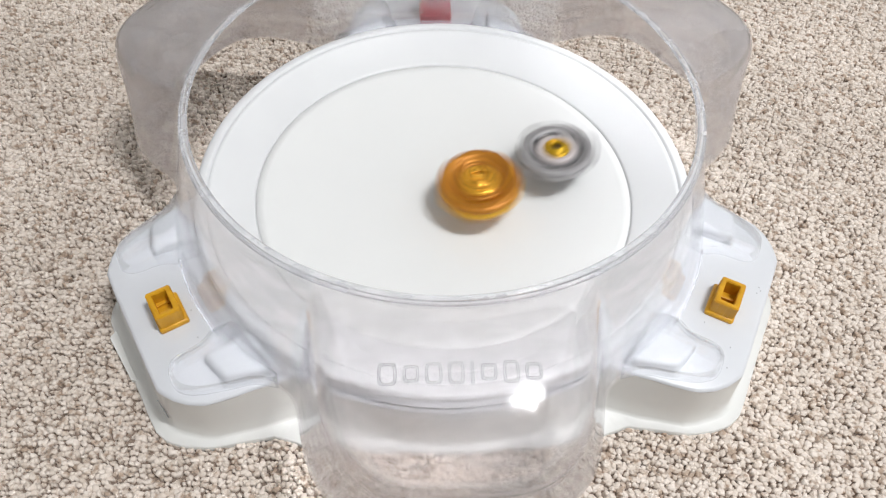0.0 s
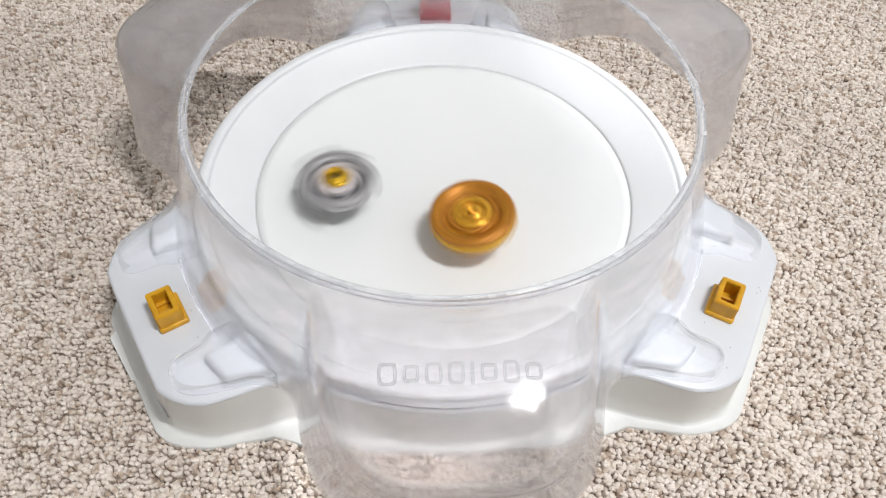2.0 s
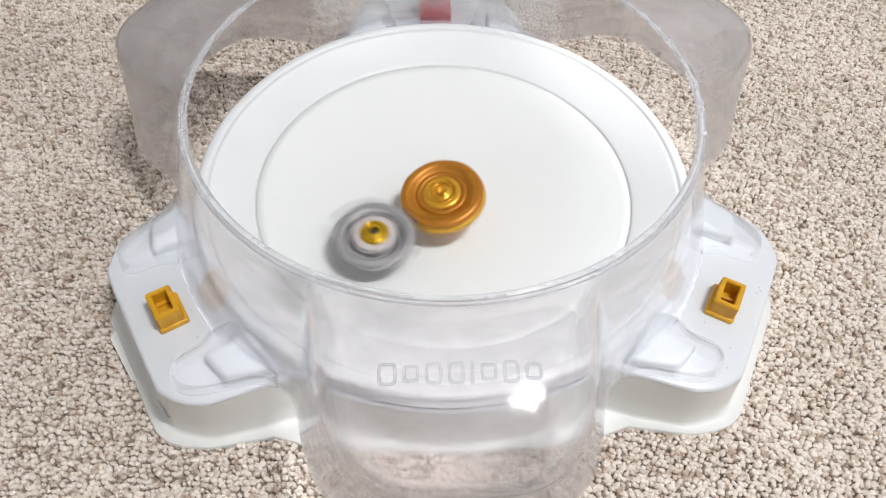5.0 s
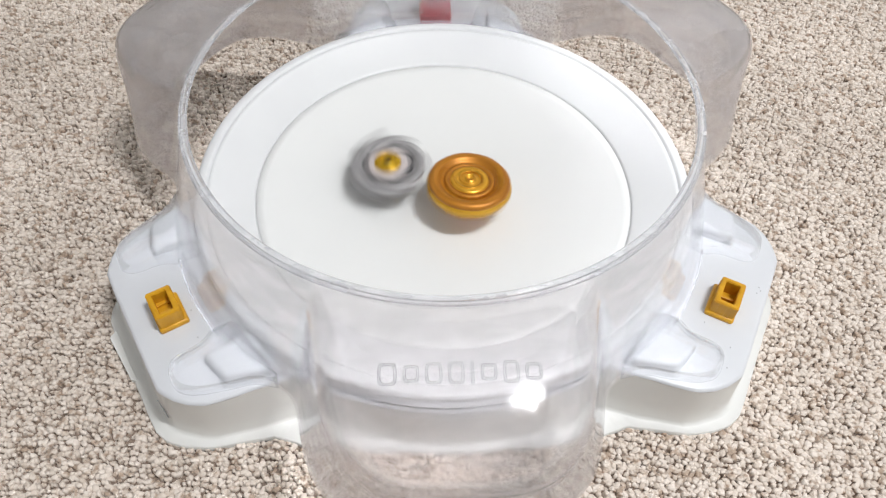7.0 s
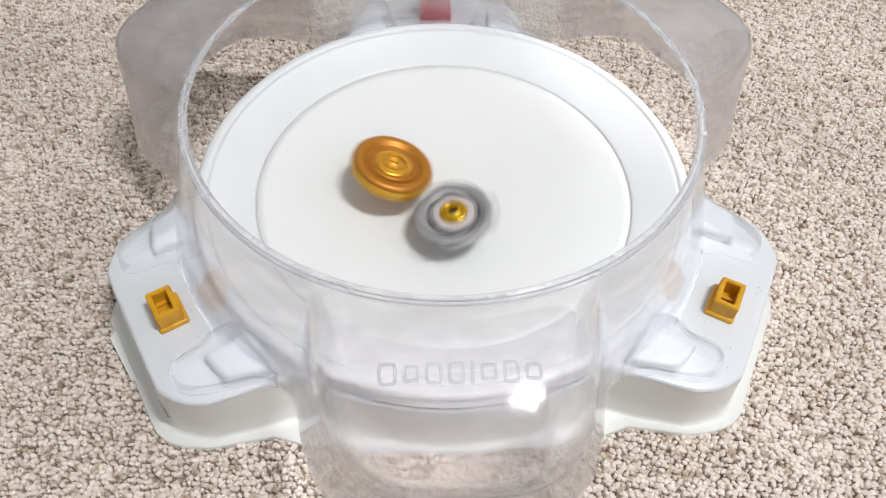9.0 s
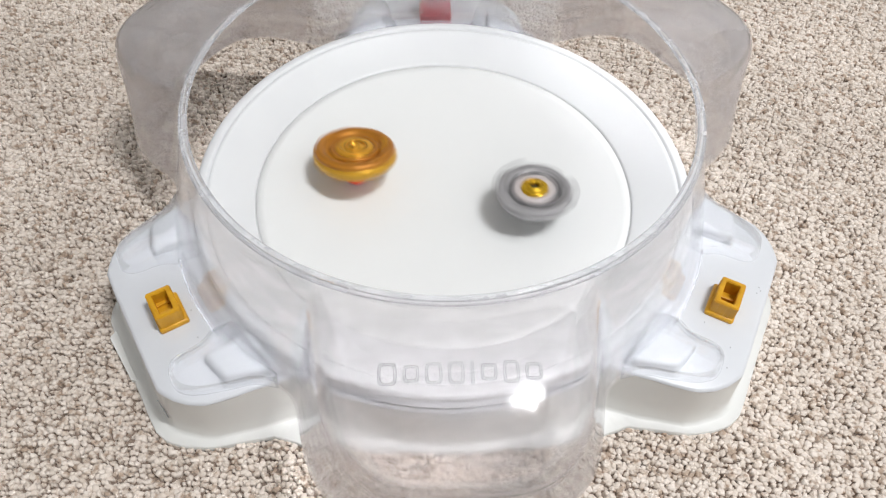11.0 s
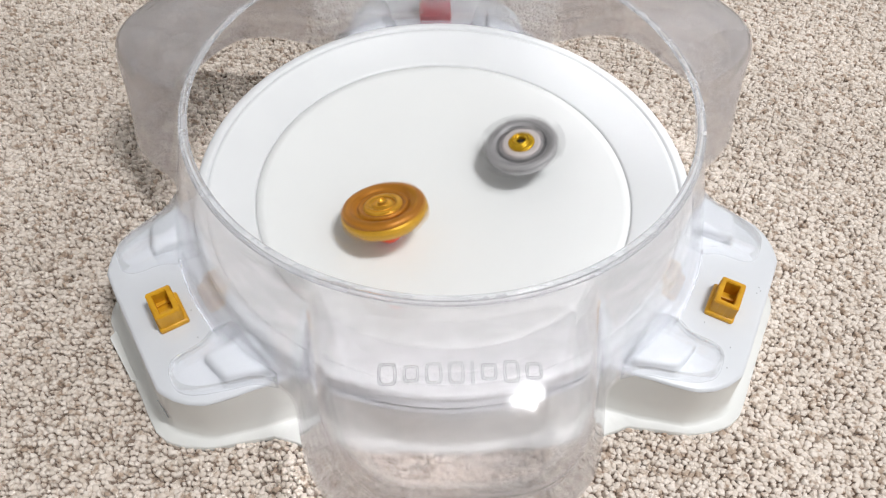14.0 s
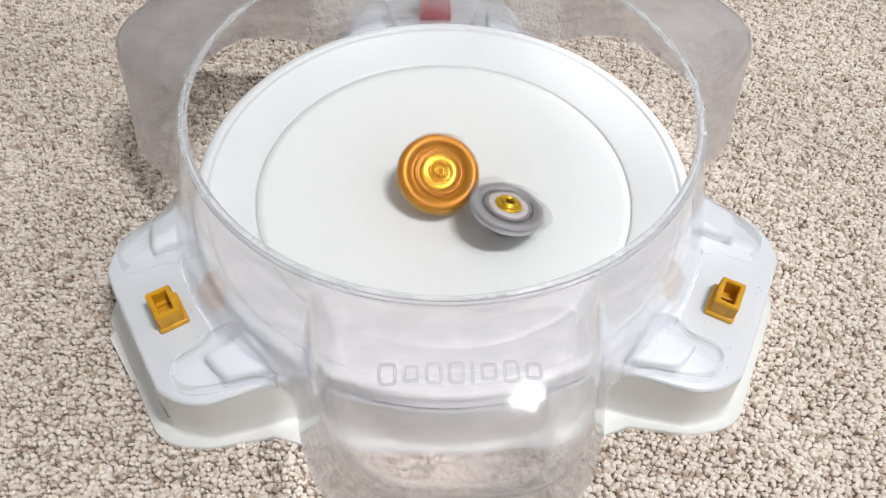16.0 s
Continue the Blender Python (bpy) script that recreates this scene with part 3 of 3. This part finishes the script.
def gold_top():
    top = tagged(new("gold_spinning_top"), "gold and bronze plastic spinning top with a red tip", "spinning top", "tops in the stadium")
    part("tip", lathe("tip", mm((0, 0), (2.2, 0.2), (3.4, 1.0), (4.0, 2.4), (6.4, 3.4), (7.4, 4.6), (7.8, 7.0), (8.2, 12), (0, 12)), SCARLET, 48), SCARLET, top, "scarlet plastic driver tip")
    part("under_disc", lathe("under_disc", mm((0.0, 9.6), (9.9, 9.8), (12.0, 10.8), (13.0, 12.0), (16.6, 12.9), (19.8, 14.6), (20.6, 15.8), (0.0, 16.2)), GOLD_SIDE, 120, lobed(9, 0.010, 0.019)), GOLD_SIDE, top, "yellow gold lower disc")
    part("side_band", lathe("side_band", mm((10.4, 15.2), (20.8, 15.4), (23.0, 16.6), (24.7, 18.8), (25.4, 21.0), (25.5, 22.8), (25.0, 24.2), (23.7, 24.8), (10.4, 24.8), (10.4, 15.2)), GOLD_SIDE, 144, lobed(8, 0.020, 0.018)), GOLD_SIDE, top, "yellow gold side band")
    part("blade_ring", lathe("blade_ring", mm((12.5, 23.8), (23.5, 24.0), (24.9, 24.8), (24.8, 26.2), (23.9, 27.4), (22.3, 28.0), (20.4, 27.9), (18.9, 27.3), (17.9, 26.2), (16.8, 25.5), (15.4, 25.1), (14.1, 25.3), (12.5, 25.4), (12.5, 23.8)), GOLD_RING, 144, lobed(8, 0.018, 0.018, 0.8)), GOLD_RING, top, "bronze gold outer ring")
    part("inner_step", lathe("inner_step", mm((9.4, 24.6), (15.0, 25.0), (15.4, 25.8), (14.8, 26.7), (13.7, 27.0), (13.1, 26.5), (12.3, 26.4), (9.4, 26.4), (9.4, 24.6)), GOLD_RING, 96, lobed(7, 0.03, 0.010)), GOLD_RING, top)
    hub = part("hub", lathe("hub", mm((0.0, 25.0), (11.8, 25.6), (12.1, 26.2), (11.6, 27.0), (10.4, 27.4), (8.1, 27.6), (7.3, 27.2), (6.4, 27.2), (5.6, 27.6), (4.2, 28.0), (3.3, 28.8), (2.6, 29.2), (1.9, 28.9), (1.6, 27.8), (0.0, 27.6)), GOLD_HUB, 96), GOLD_HUB, top, "bright gold raised hub")
    scroll(hub, 0.0036, 0.0098, 1.6, lambda r: 0.0274 + 0.0008 * (1 - r / 0.011), 0.00045, GOLD_HUB, -1)
    for k, (a, r0, r1, wide) in enumerate(((4, 19.0, 23.6, 1.6), (47, 15.4, 20.5, 1.2), (83, 19.6, 24.2, 2.0), (131, 16.0, 21.0, 1.4), (160, 19.2, 23.8, 1.5), (212, 15.0, 22.0, 1.7), (251, 19.4, 24.0, 1.8), (296, 15.8, 20.0, 1.3), (331, 18.8, 23.4, 1.6))):
        part("blade_ridge", block((r0 / 1000, -wide / 1000, 0.0256), (r1 / 1000, wide / 1000, 0.0286), 0.0006, 2, 0.0005), GOLD_RING if k % 2 else GOLD_SIDE, top, m=turned(a) @ Matrix.Rotation(radians(6 if k % 3 else -5), 4, "Y"))
    for a in (18, 74, 118, 171, 229, 283, 345):
        part("side_fin", block((0.0236, -0.0028, 0.0176), (0.0264, 0.0024, 0.0236), 0.0008, 2, 0.0004), GOLD_SIDE, top, m=turned(a))
    return top


def silver_top():
    top = tagged(new("silver_spinning_top"), "grey metal spinning top with a brass hub and black underside", "spinning top", "tops in the stadium")
    part("tip", lathe("tip", mm((0, 0), (1.4, 0.2), (2.4, 1.0), (3.0, 2.6), (6.6, 3.6), (7.6, 5.0), (7.6, 9.4), (0, 9.4)), BLACK, 48), BLACK, top, "black driver tip")
    part("under_disc", lathe("under_disc", mm((0, 7.2), (9.6, 7.4), (12.5, 9.0), (16.5, 11.6), (19.6, 14.6), (20.4, 16.2), (0, 16.6)), BLACK, 96), BLACK, top, "black lower disc")
    part("metal_disc", lathe("metal_disc", mm((10, 15.6), (19.8, 15.8), (21.8, 16.8), (22.5, 18.4), (21.8, 19.8), (20.0, 20.4), (10, 20.4), (10, 15.6)), LIGHT_GREY, 144, lobed(9, 0.012, 0.017)), LIGHT_GREY, top, "light grey lower ring")
    part("blade_ring", lathe("blade_ring", mm((11, 19.6), (21.2, 19.9), (22.9, 20.6), (23.0, 21.6), (21.8, 22.6), (19.0, 23.0), (16.8, 22.3), (15.4, 21.3), (13.8, 21.0), (12.6, 21.4), (11, 21.6), (11, 19.6)), STEEL, 144, lobed(8, 0.040, 0.016, 1.1)), STEEL, top, "grey metal blade ring")
    part("collar", lathe("collar", mm((6, 20.8), (11.8, 21.0), (12.3, 21.9), (12.0, 22.8), (11.0, 23.3), (9.6, 23.4), (8.6, 23.2), (6, 23.0), (6, 20.8)), PALE, 96, lobed(5, 0.03, 0.009)), PALE, top, "pale pinkish white collar")
    hub = part("hub", lathe("hub", mm((0, 21.6), (8.2, 22.0), (8.6, 23.0), (8.0, 23.9), (6.8, 24.4), (5.8, 24.2), (5.0, 24.4), (4.6, 25.2), (3.9, 25.9), (3.2, 26.0), (2.7, 25.4), (2.6, 24.0), (2.6, 22.8), (0, 22.6)), BRASS, 72), BRASS, top, "shiny brass hub with a dark bore")
    part("bore", lathe("bore", mm((0, 22.7), (2.5, 22.8), (2.5, 23.6), (0, 23.6)), BLACK, 24), BLACK, hub)
    scroll(hub, 0.0052, 0.0078, 0.8, lambda r: 0.0244, 0.0004, BRASS)
    for a, wide, reach in ((0, 0.0030, 0.0280), (70, 0.0024, 0.0262), (128, 0.0032, 0.0285), (190, 0.0022, 0.0258), (246, 0.0032, 0.0282), (310, 0.0024, 0.0265)):
        part("blade", block((0.0165, -wide, 0.0204), (reach, wide, 0.0224), 0.0007, 2, 0.0006), STEEL, top, m=turned(a))
    for a in (20, 95, 150, 215, 275, 335):
        part("blade_slot", block((0.0138, -0.0036, 0.0208), (0.0158, 0.0036, 0.0221), 0.0003, 2), BLACK, top, m=turned(a))
        part("claw", block((0.0100, -0.0016, 0.0222), (0.0148, 0.0016, 0.0236), 0.0005, 2, 0.0004), PALE, top, m=turned(a + 31))
    return top


room()
build_stadium()
gold = gold_top()
silver = silver_top()
carpet_pile()


# ---- what moves ----
def top_pose(x, y, lx, ly, spin):
    """Tip at x, y (mm) on the dish, axis leaning lx to the east and ly to the north (degrees)."""
    lean = math.hypot(lx, ly)
    tilt = Matrix.Rotation(radians(lean), 4, Vector((-ly, lx, 0)) if lean > 1e-6 else Vector((1, 0, 0)))
    x, y = x / 1000, y / 1000
    return Matrix.Translation((x, y, dish_height(math.hypot(x, y)) + 0.0002)) @ tilt @ Matrix.Rotation(radians(spin), 4, "Z")


def spun(keys, rate):
    """A pose for each thirtieth of a second, gliding through the keys, spinning at rate degrees a step."""
    keys = np.array(keys)
    t, v = keys[:, 0], keys[:, 1:]
    slope = np.gradient(v, t, axis=0)
    slope[0] *= 0.25
    rows = []
    for i in range(int(16 * FPS) + 1):
        s = i / FPS
        k = min(max(int(np.searchsorted(t, s, side="right")) - 1, 0), len(t) - 2)
        h = t[k + 1] - t[k]
        u = (s - t[k]) / h
        w = ((2 * u ** 3 - 3 * u ** 2 + 1) * v[k] + (u ** 3 - 2 * u ** 2 + u) * h * slope[k] + (3 * u ** 2 - 2 * u ** 3) * v[k + 1] + (u ** 3 - u ** 2) * h * slope[k + 1])
        rows.append((s, top_pose(*[float(q) for q in w], rate * i)))
    return rows


def motions():
    # seconds, tip x, tip y (mm), lean east, lean north (degrees)
    walk(gold, spun([
        # the gold top
        (0.0, 23.3, -8.2, -5, -3), (0.1, -23.7, -15.3, -5, -3), (0.2, -68.7, -22.3, -5, -3), (0.3, -84.3, -24.8, -5, -3), (0.4, -65.4, -27.4, -6, -3), (0.5, -32.2, -29.1, -6, -3),
        (0.6, 9.9, -24.4, -6, -3), (0.7, 42.4, -7.2, -6, -3), (0.8, 58.6, 9.9, -6, -3), (0.9, 60.9, -23.6, -6, -3), (1.0, 50.5, -43.5, -6, -3), (1.1, 31.5, -45.4, -7, -3),
        (1.2, 12.9, -37.0, -9, -2), (1.3, 0.3, -23.1, -10, -1), (1.4, -5.2, -10.7, -11, 0), (1.5, -6.5, -2.9, -12, 2), (1.6, -4.2, -1.4, -11, 1), (1.7, -1.7, -5.8, -10, 0),
        (1.8, 3.0, -12.9, -9, -0), (1.9, 6.8, -22.1, -8, -1), (2.0, 20.0, -34.6, -7, -1), (2.1, 26.6, -39.9, -7, -1), (2.2, 24.6, -33.4, -7, -2), (2.3, 19.1, -24.1, -6, -2),
        (2.4, 36.8, -22.0, -6, -2), (2.5, 66.4, -23.7, -6, -2), (2.6, 70.0, -18.1, -6, -2), (2.7, 60.8, -11.9, -6, -3), (2.8, 43.8, -3.7, -6, -3), (2.9, 44.1, 10.0, -5, -3),
        (3.0, 35.6, 12.1, -5, -3), (3.1, 24.9, 12.2, -5, -3), (3.2, 13.4, 8.2, -5, -3), (3.3, 17.0, 5.5, -5, -4), (3.4, 36.3, 8.7, -5, -4), (3.5, 39.1, 7.9, -5, -4),
        (3.6, 34.9, 8.0, -5, -4), (3.7, 27.7, 7.2, -5, -5), (3.8, 21.3, 3.4, -5, -5), (3.9, 32.0, 10.5, -5, -5), (4.0, 56.9, 29.8, -5, -6), (4.1, 56.4, 35.9, -5, -6),
        (4.2, 47.6, 35.4, -5, -6), (4.5, 29.6, 16.8, -6, -6), (4.8, 8.9, -5.1, -7, -6), (5.1, 2.8, -22.6, -8, -5), (5.4, 24.0, -31.6, -9, -5), (5.7, 45.3, -21.0, -11, -4),
        (6.0, 43.0, -12.3, -13, -2), (6.3, 51.3, -31.3, -14, -0), (6.4, 39.4, -29.6, -15, 1), (6.5, 59.7, -31.4, -15, 2), (6.6, 89.0, -31.1, -11, 6), (6.7, 85.1, -26.1, -6, 8),
        (6.8, 64.7, -18.9, -2, 7), (6.9, 36.4, -13.6, 1, 6), (7.0, 14.1, -11.6, 2, 5), (7.1, 26.2, -12.0, 3, 5), (7.2, 24.4, -10.5, 4, 4), (7.3, 17.8, -10.1, 4, 3),
        (7.4, 8.6, -8.5, 6, 1), (7.5, -0.3, -6.6, 7, -1), (7.6, 9.4, 7.9, 7, -4), (7.7, 18.6, 26.3, 6, -7), (7.8, 19.1, 31.5, 3, -9), (7.9, 16.4, 27.7, 1, -10),
        (8.0, 13.1, 22.7, -1, -10), (8.1, 10.2, 17.2, -3, -9), (8.2, 10.3, 10.4, -6, -7), (8.3, 8.5, 3.0, -8, -5), (8.4, 8.4, -4.4, -9, -2), (8.5, -18.4, 16.4, -10, 3),
        (8.6, -57.6, 40.0, -8, 12), (8.7, -74.8, 40.3, -0, 18), (8.8, -71.1, 29.5, 7, 16), (8.9, -57.5, 13.4, 13, 12), (9.0, -38.6, -0.2, 16, 6), (9.1, -33.2, 11.5, 16, -3),
        (9.2, -30.8, 25.9, 11, -10), (9.5, -5.1, 33.0, -10, -10), (9.8, 23.9, 13.9, -9, 11), (10.1, 27.2, -8.2, 12, 7), (10.4, 13.9, -17.4, 4, -13), (10.7, -11.8, -15.6, -14, -2),
        (11.0, -56.4, 6.6, 0, 14), (11.3, -72.7, 28.3, 14, -2), (11.4, -62.6, 19.4, 11, -9), (11.5, -43.7, 7.2, 4, -13), (11.6, -27.5, -1.8, -4, -14), (11.7, -15.6, -9.1, -12, -9),
        (11.8, -27.5, -15.5, -16, -0), (11.9, -31.5, -21.4, -12, 9), (12.0, -33.2, -25.6, -4, 13), (12.1, -40.4, -26.3, 4, 13), (12.2, -41.3, -23.7, 11, 11), (12.3, -59.3, -23.3, 16, 4),
        (12.4, -59.2, -16.6, 18, -4), (12.5, -51.0, -9.5, 16, -14), (12.6, -37.8, -5.5, 9, -22), (12.7, -21.6, -3.2, -3, -24), (12.8, -6.2, -7.4, -14, -18), (12.9, -9.9, -17.0, -20, -8),
        (13.0, -17.6, -29.9, -21, 5), (13.1, -26.5, -43.0, -11, 18), (13.2, -32.1, -45.6, 4, 21), (13.3, -37.2, -40.7, 16, 13), (13.4, -48.3, -34.3, 19, 0), (13.5, -48.1, -28.2, 19, -11),
        (13.6, -39.6, -20.0, 12, -21), (13.7, -23.9, -18.2, -2, -26), (13.8, -15.5, -17.0, -18, -17), (13.9, -26.3, -27.6, -24, 0), (14.0, -30.8, -39.1, -10, 17), (14.1, -34.1, -40.7, 8, 16),
        (14.2, -35.8, -32.8, 19, 4), (14.3, -27.2, -19.2, 10, -22), (14.4, -11.3, -20.0, -14, -22), (14.5, -6.5, -30.0, -26, -6), (14.6, -18.7, -44.6, -24, 14), (14.7, -32.0, -55.2, -9, 28),
        (14.8, -40.4, -52.7, 17, 25), (14.9, -36.1, -41.8, 30, 0), (15.0, -25.3, -19.9, 22, -19), (15.1, -4.1, 1.7, 4, -27), (15.2, 2.7, -3.2, -13, -25), (15.3, 8.0, -9.8, -26, -13),
        (15.4, 1.3, -26.4, -29, 6), (15.5, -7.5, -38.1, -18, 22), (15.6, -14.3, -41.2, -0, 28), (15.7, -23.3, -32.0, 22, 19), (15.8, -23.3, -17.6, 29, -4), (15.9, -14.2, -2.9, 21, -18),
        (16.0, -6.3, 10.2, 6, -25),
    ], -84))
    walk(silver, spun([
        # the silver top
        (0.0, 72.1, 19.3, -6, 0), (0.1, 98.1, 34.3, -12, 0), (0.2, 96.2, 17.5, -11, 0), (0.3, 74.3, 4.6, -10, 0), (0.4, 45.1, 17.0, -7, -1), (0.5, 23.5, 49.7, -4, -2),
        (0.6, 24.0, 85.9, -4, -2), (0.7, 44.4, 97.1, -3, -2), (0.8, 53.6, 67.7, -3, -2), (0.9, 41.5, 84.8, -2, -2), (1.0, 30.4, 95.3, -2, -2), (1.1, 19.1, 97.5, -2, -3),
        (1.2, 6.4, 88.9, -1, -3), (1.3, -7.6, 74.8, -1, -3), (1.4, -26.4, 59.0, -0, -3), (1.5, -51.3, 54.2, 0, -3), (1.6, -68.6, 60.9, 0, -3), (1.7, -66.5, 63.2, 0, -3),
        (1.8, -51.2, 43.8, 0, -2), (1.9, -44.8, 11.3, 0, -2), (2.0, -65.2, -10.0, 0, -2), (2.1, -86.9, -11.6, 0, -2), (2.2, -87.8, 3.7, 0, -2), (2.3, -57.1, 4.5, 0, -1),
        (2.4, -49.5, -7.2, 0, -1), (2.5, -69.4, 1.6, 0, -1), (2.6, -60.5, 17.7, 0, -1), (2.7, -36.6, 15.6, 0, -1), (2.8, -9.2, -13.7, 0, -0), (2.9, -26.1, -52.1, 0, -0),
        (3.0, -58.0, -64.4, 0, 0), (3.1, -85.5, -43.2, 0, -0), (3.2, -75.3, -7.5, 0, -0), (3.3, -40.9, 6.0, 0, -0), (3.4, -16.2, -13.1, 0, -0), (3.5, -2.7, -43.1, 0, -1),
        (3.6, -9.6, -69.2, 0, -1), (3.7, -30.6, -71.5, 0, -1), (3.8, -37.6, -48.3, 0, -1), (3.9, -35.6, -32.3, 0, -1), (4.0, -47.0, -26.1, 0, -1), (4.1, -40.2, -10.9, 0, -1),
        (4.2, -15.9, -5.9, 0, -1), (4.5, 2.4, -31.2, 0, -2), (4.8, -13.5, -54.7, 0, -2), (5.1, -50.5, -44.3, 0, -3), (5.4, -68.1, -8.9, 0, -3), (5.7, -46.1, 18.7, 0, -3),
        (6.0, -35.0, 15.1, 0, -4), (6.3, -24.7, 1.5, 0, -4), (6.4, -24.0, -10.1, -0, -4), (6.5, -59.7, -14.1, -0, -4), (6.6, -96.3, 6.8, -0, -3), (6.7, -99.1, 30.0, -0, -3),
        (6.8, -74.2, 38.6, -1, -3), (6.9, -52.1, 31.7, -1, -3), (7.0, -34.8, 6.7, -1, -3), (7.1, -41.2, -17.3, -1, -2), (7.2, -46.3, -35.8, -1, -2), (7.3, -54.1, -49.6, -1, -2),
        (7.4, -51.2, -51.1, -1, -2), (7.5, -39.7, -48.2, -1, -1), (7.6, -27.2, -55.3, -1, -1), (7.7, -25.9, -64.1, -1, -1), (7.8, -19.6, -61.1, -2, -1), (7.9, -6.9, -53.3, -2, -1),
        (8.0, 11.5, -42.7, -2, -0), (8.1, 31.1, -35.0, -2, -0), (8.2, 48.7, -32.6, -2, 0), (8.3, 58.5, -31.3, -3, 1), (8.4, 55.8, -26.9, -4, 2), (8.5, 75.3, -38.3, -4, 2),
        (8.6, 85.1, -59.1, -5, 3), (8.7, 72.2, -75.5, -7, 1), (8.8, 46.4, -72.0, -8, -1), (8.9, 23.1, -54.4, -10, -3), (9.0, 9.0, -31.5, -8, -2), (9.1, 13.7, -22.3, -7, -2),
        (9.2, 23.6, -19.5, -6, -2), (9.5, 34.1, -40.7, -3, 0), (9.8, 10.0, -50.6, -1, 1), (10.1, -25.5, -25.4, 0, 2), (10.4, -29.6, 27.7, 2, 3), (10.7, 26.7, 20.0, 0, 4),
        (11.0, 54.8, -15.1, -1, 5), (11.3, 73.2, -35.2, -3, 6), (11.4, 75.6, -36.4, -3, 4), (11.5, 67.3, -30.3, -6, 0), (11.6, 52.0, -22.7, -4, -5), (11.7, 35.6, -18.0, -2, -10),
        (11.8, 40.5, -14.6, -2, 0), (11.9, 30.6, -14.5, 0, -2), (12.0, 19.0, -12.7, -2, -4), (12.1, 12.7, -6.4, 4, -5), (12.2, 12.5, -5.0, 3, -2), (12.3, 32.7, 3.5, -10, 14),
        (12.4, 40.6, 15.8, -10, 0), (12.5, 44.4, 23.7, -5, 2), (12.6, 41.6, 32.3, 0, -8), (12.7, 38.3, 29.4, -6, -4), (12.8, 24.7, 28.5, 0, -14), (12.9, 21.2, 12.2, 6, 4),
        (13.0, 30.2, 9.3, 2, 6), (13.1, 39.9, 5.7, -4, -2), (13.2, 35.9, -5.8, -5, 2), (13.3, 20.2, -9.8, 0, -2), (13.4, 24.5, -9.2, -8, 8), (13.5, 30.8, 2.0, -6, 2),
        (13.6, 32.2, 0.8, 2, 10), (13.7, 29.3, 1.2, 2, 4), (13.8, 32.9, 1.1, -4, 18), (13.9, 48.9, 14.4, -12, 8), (14.0, 52.8, 26.4, -12, -2), (14.1, 48.9, 35.1, -8, -10),
        (14.2, 37.1, 33.3, 0, -10), (14.3, 25.6, 26.7, 6, -14), (14.4, 16.4, 17.2, 12, -12), (14.5, 14.3, 4.9, 10, 8), (14.6, 32.4, -1.0, -6, 22), (14.7, 43.2, 6.6, -16, 4),
        (14.8, 48.8, 15.8, -12, 2), (14.9, 46.0, 23.0, -5, 6), (15.0, 44.8, 29.2, -12, 4), (15.1, 39.1, 36.8, -14, -8), (15.2, 32.7, 43.7, -14, -22), (15.3, 27.0, 39.4, 8, -26),
        (15.4, 28.4, 28.2, 14, 20), (15.5, 36.4, 22.0, -5, 9), (15.6, 43.4, 11.7, -3, 8), (15.7, 44.5, 2.3, -4, 2), (15.8, 40.6, -10.0, 4, 4), (15.9, 39.4, -21.2, 0, 8),
        (16.0, 34.0, -29.7, 12, 12),
    ], 84))


motions()
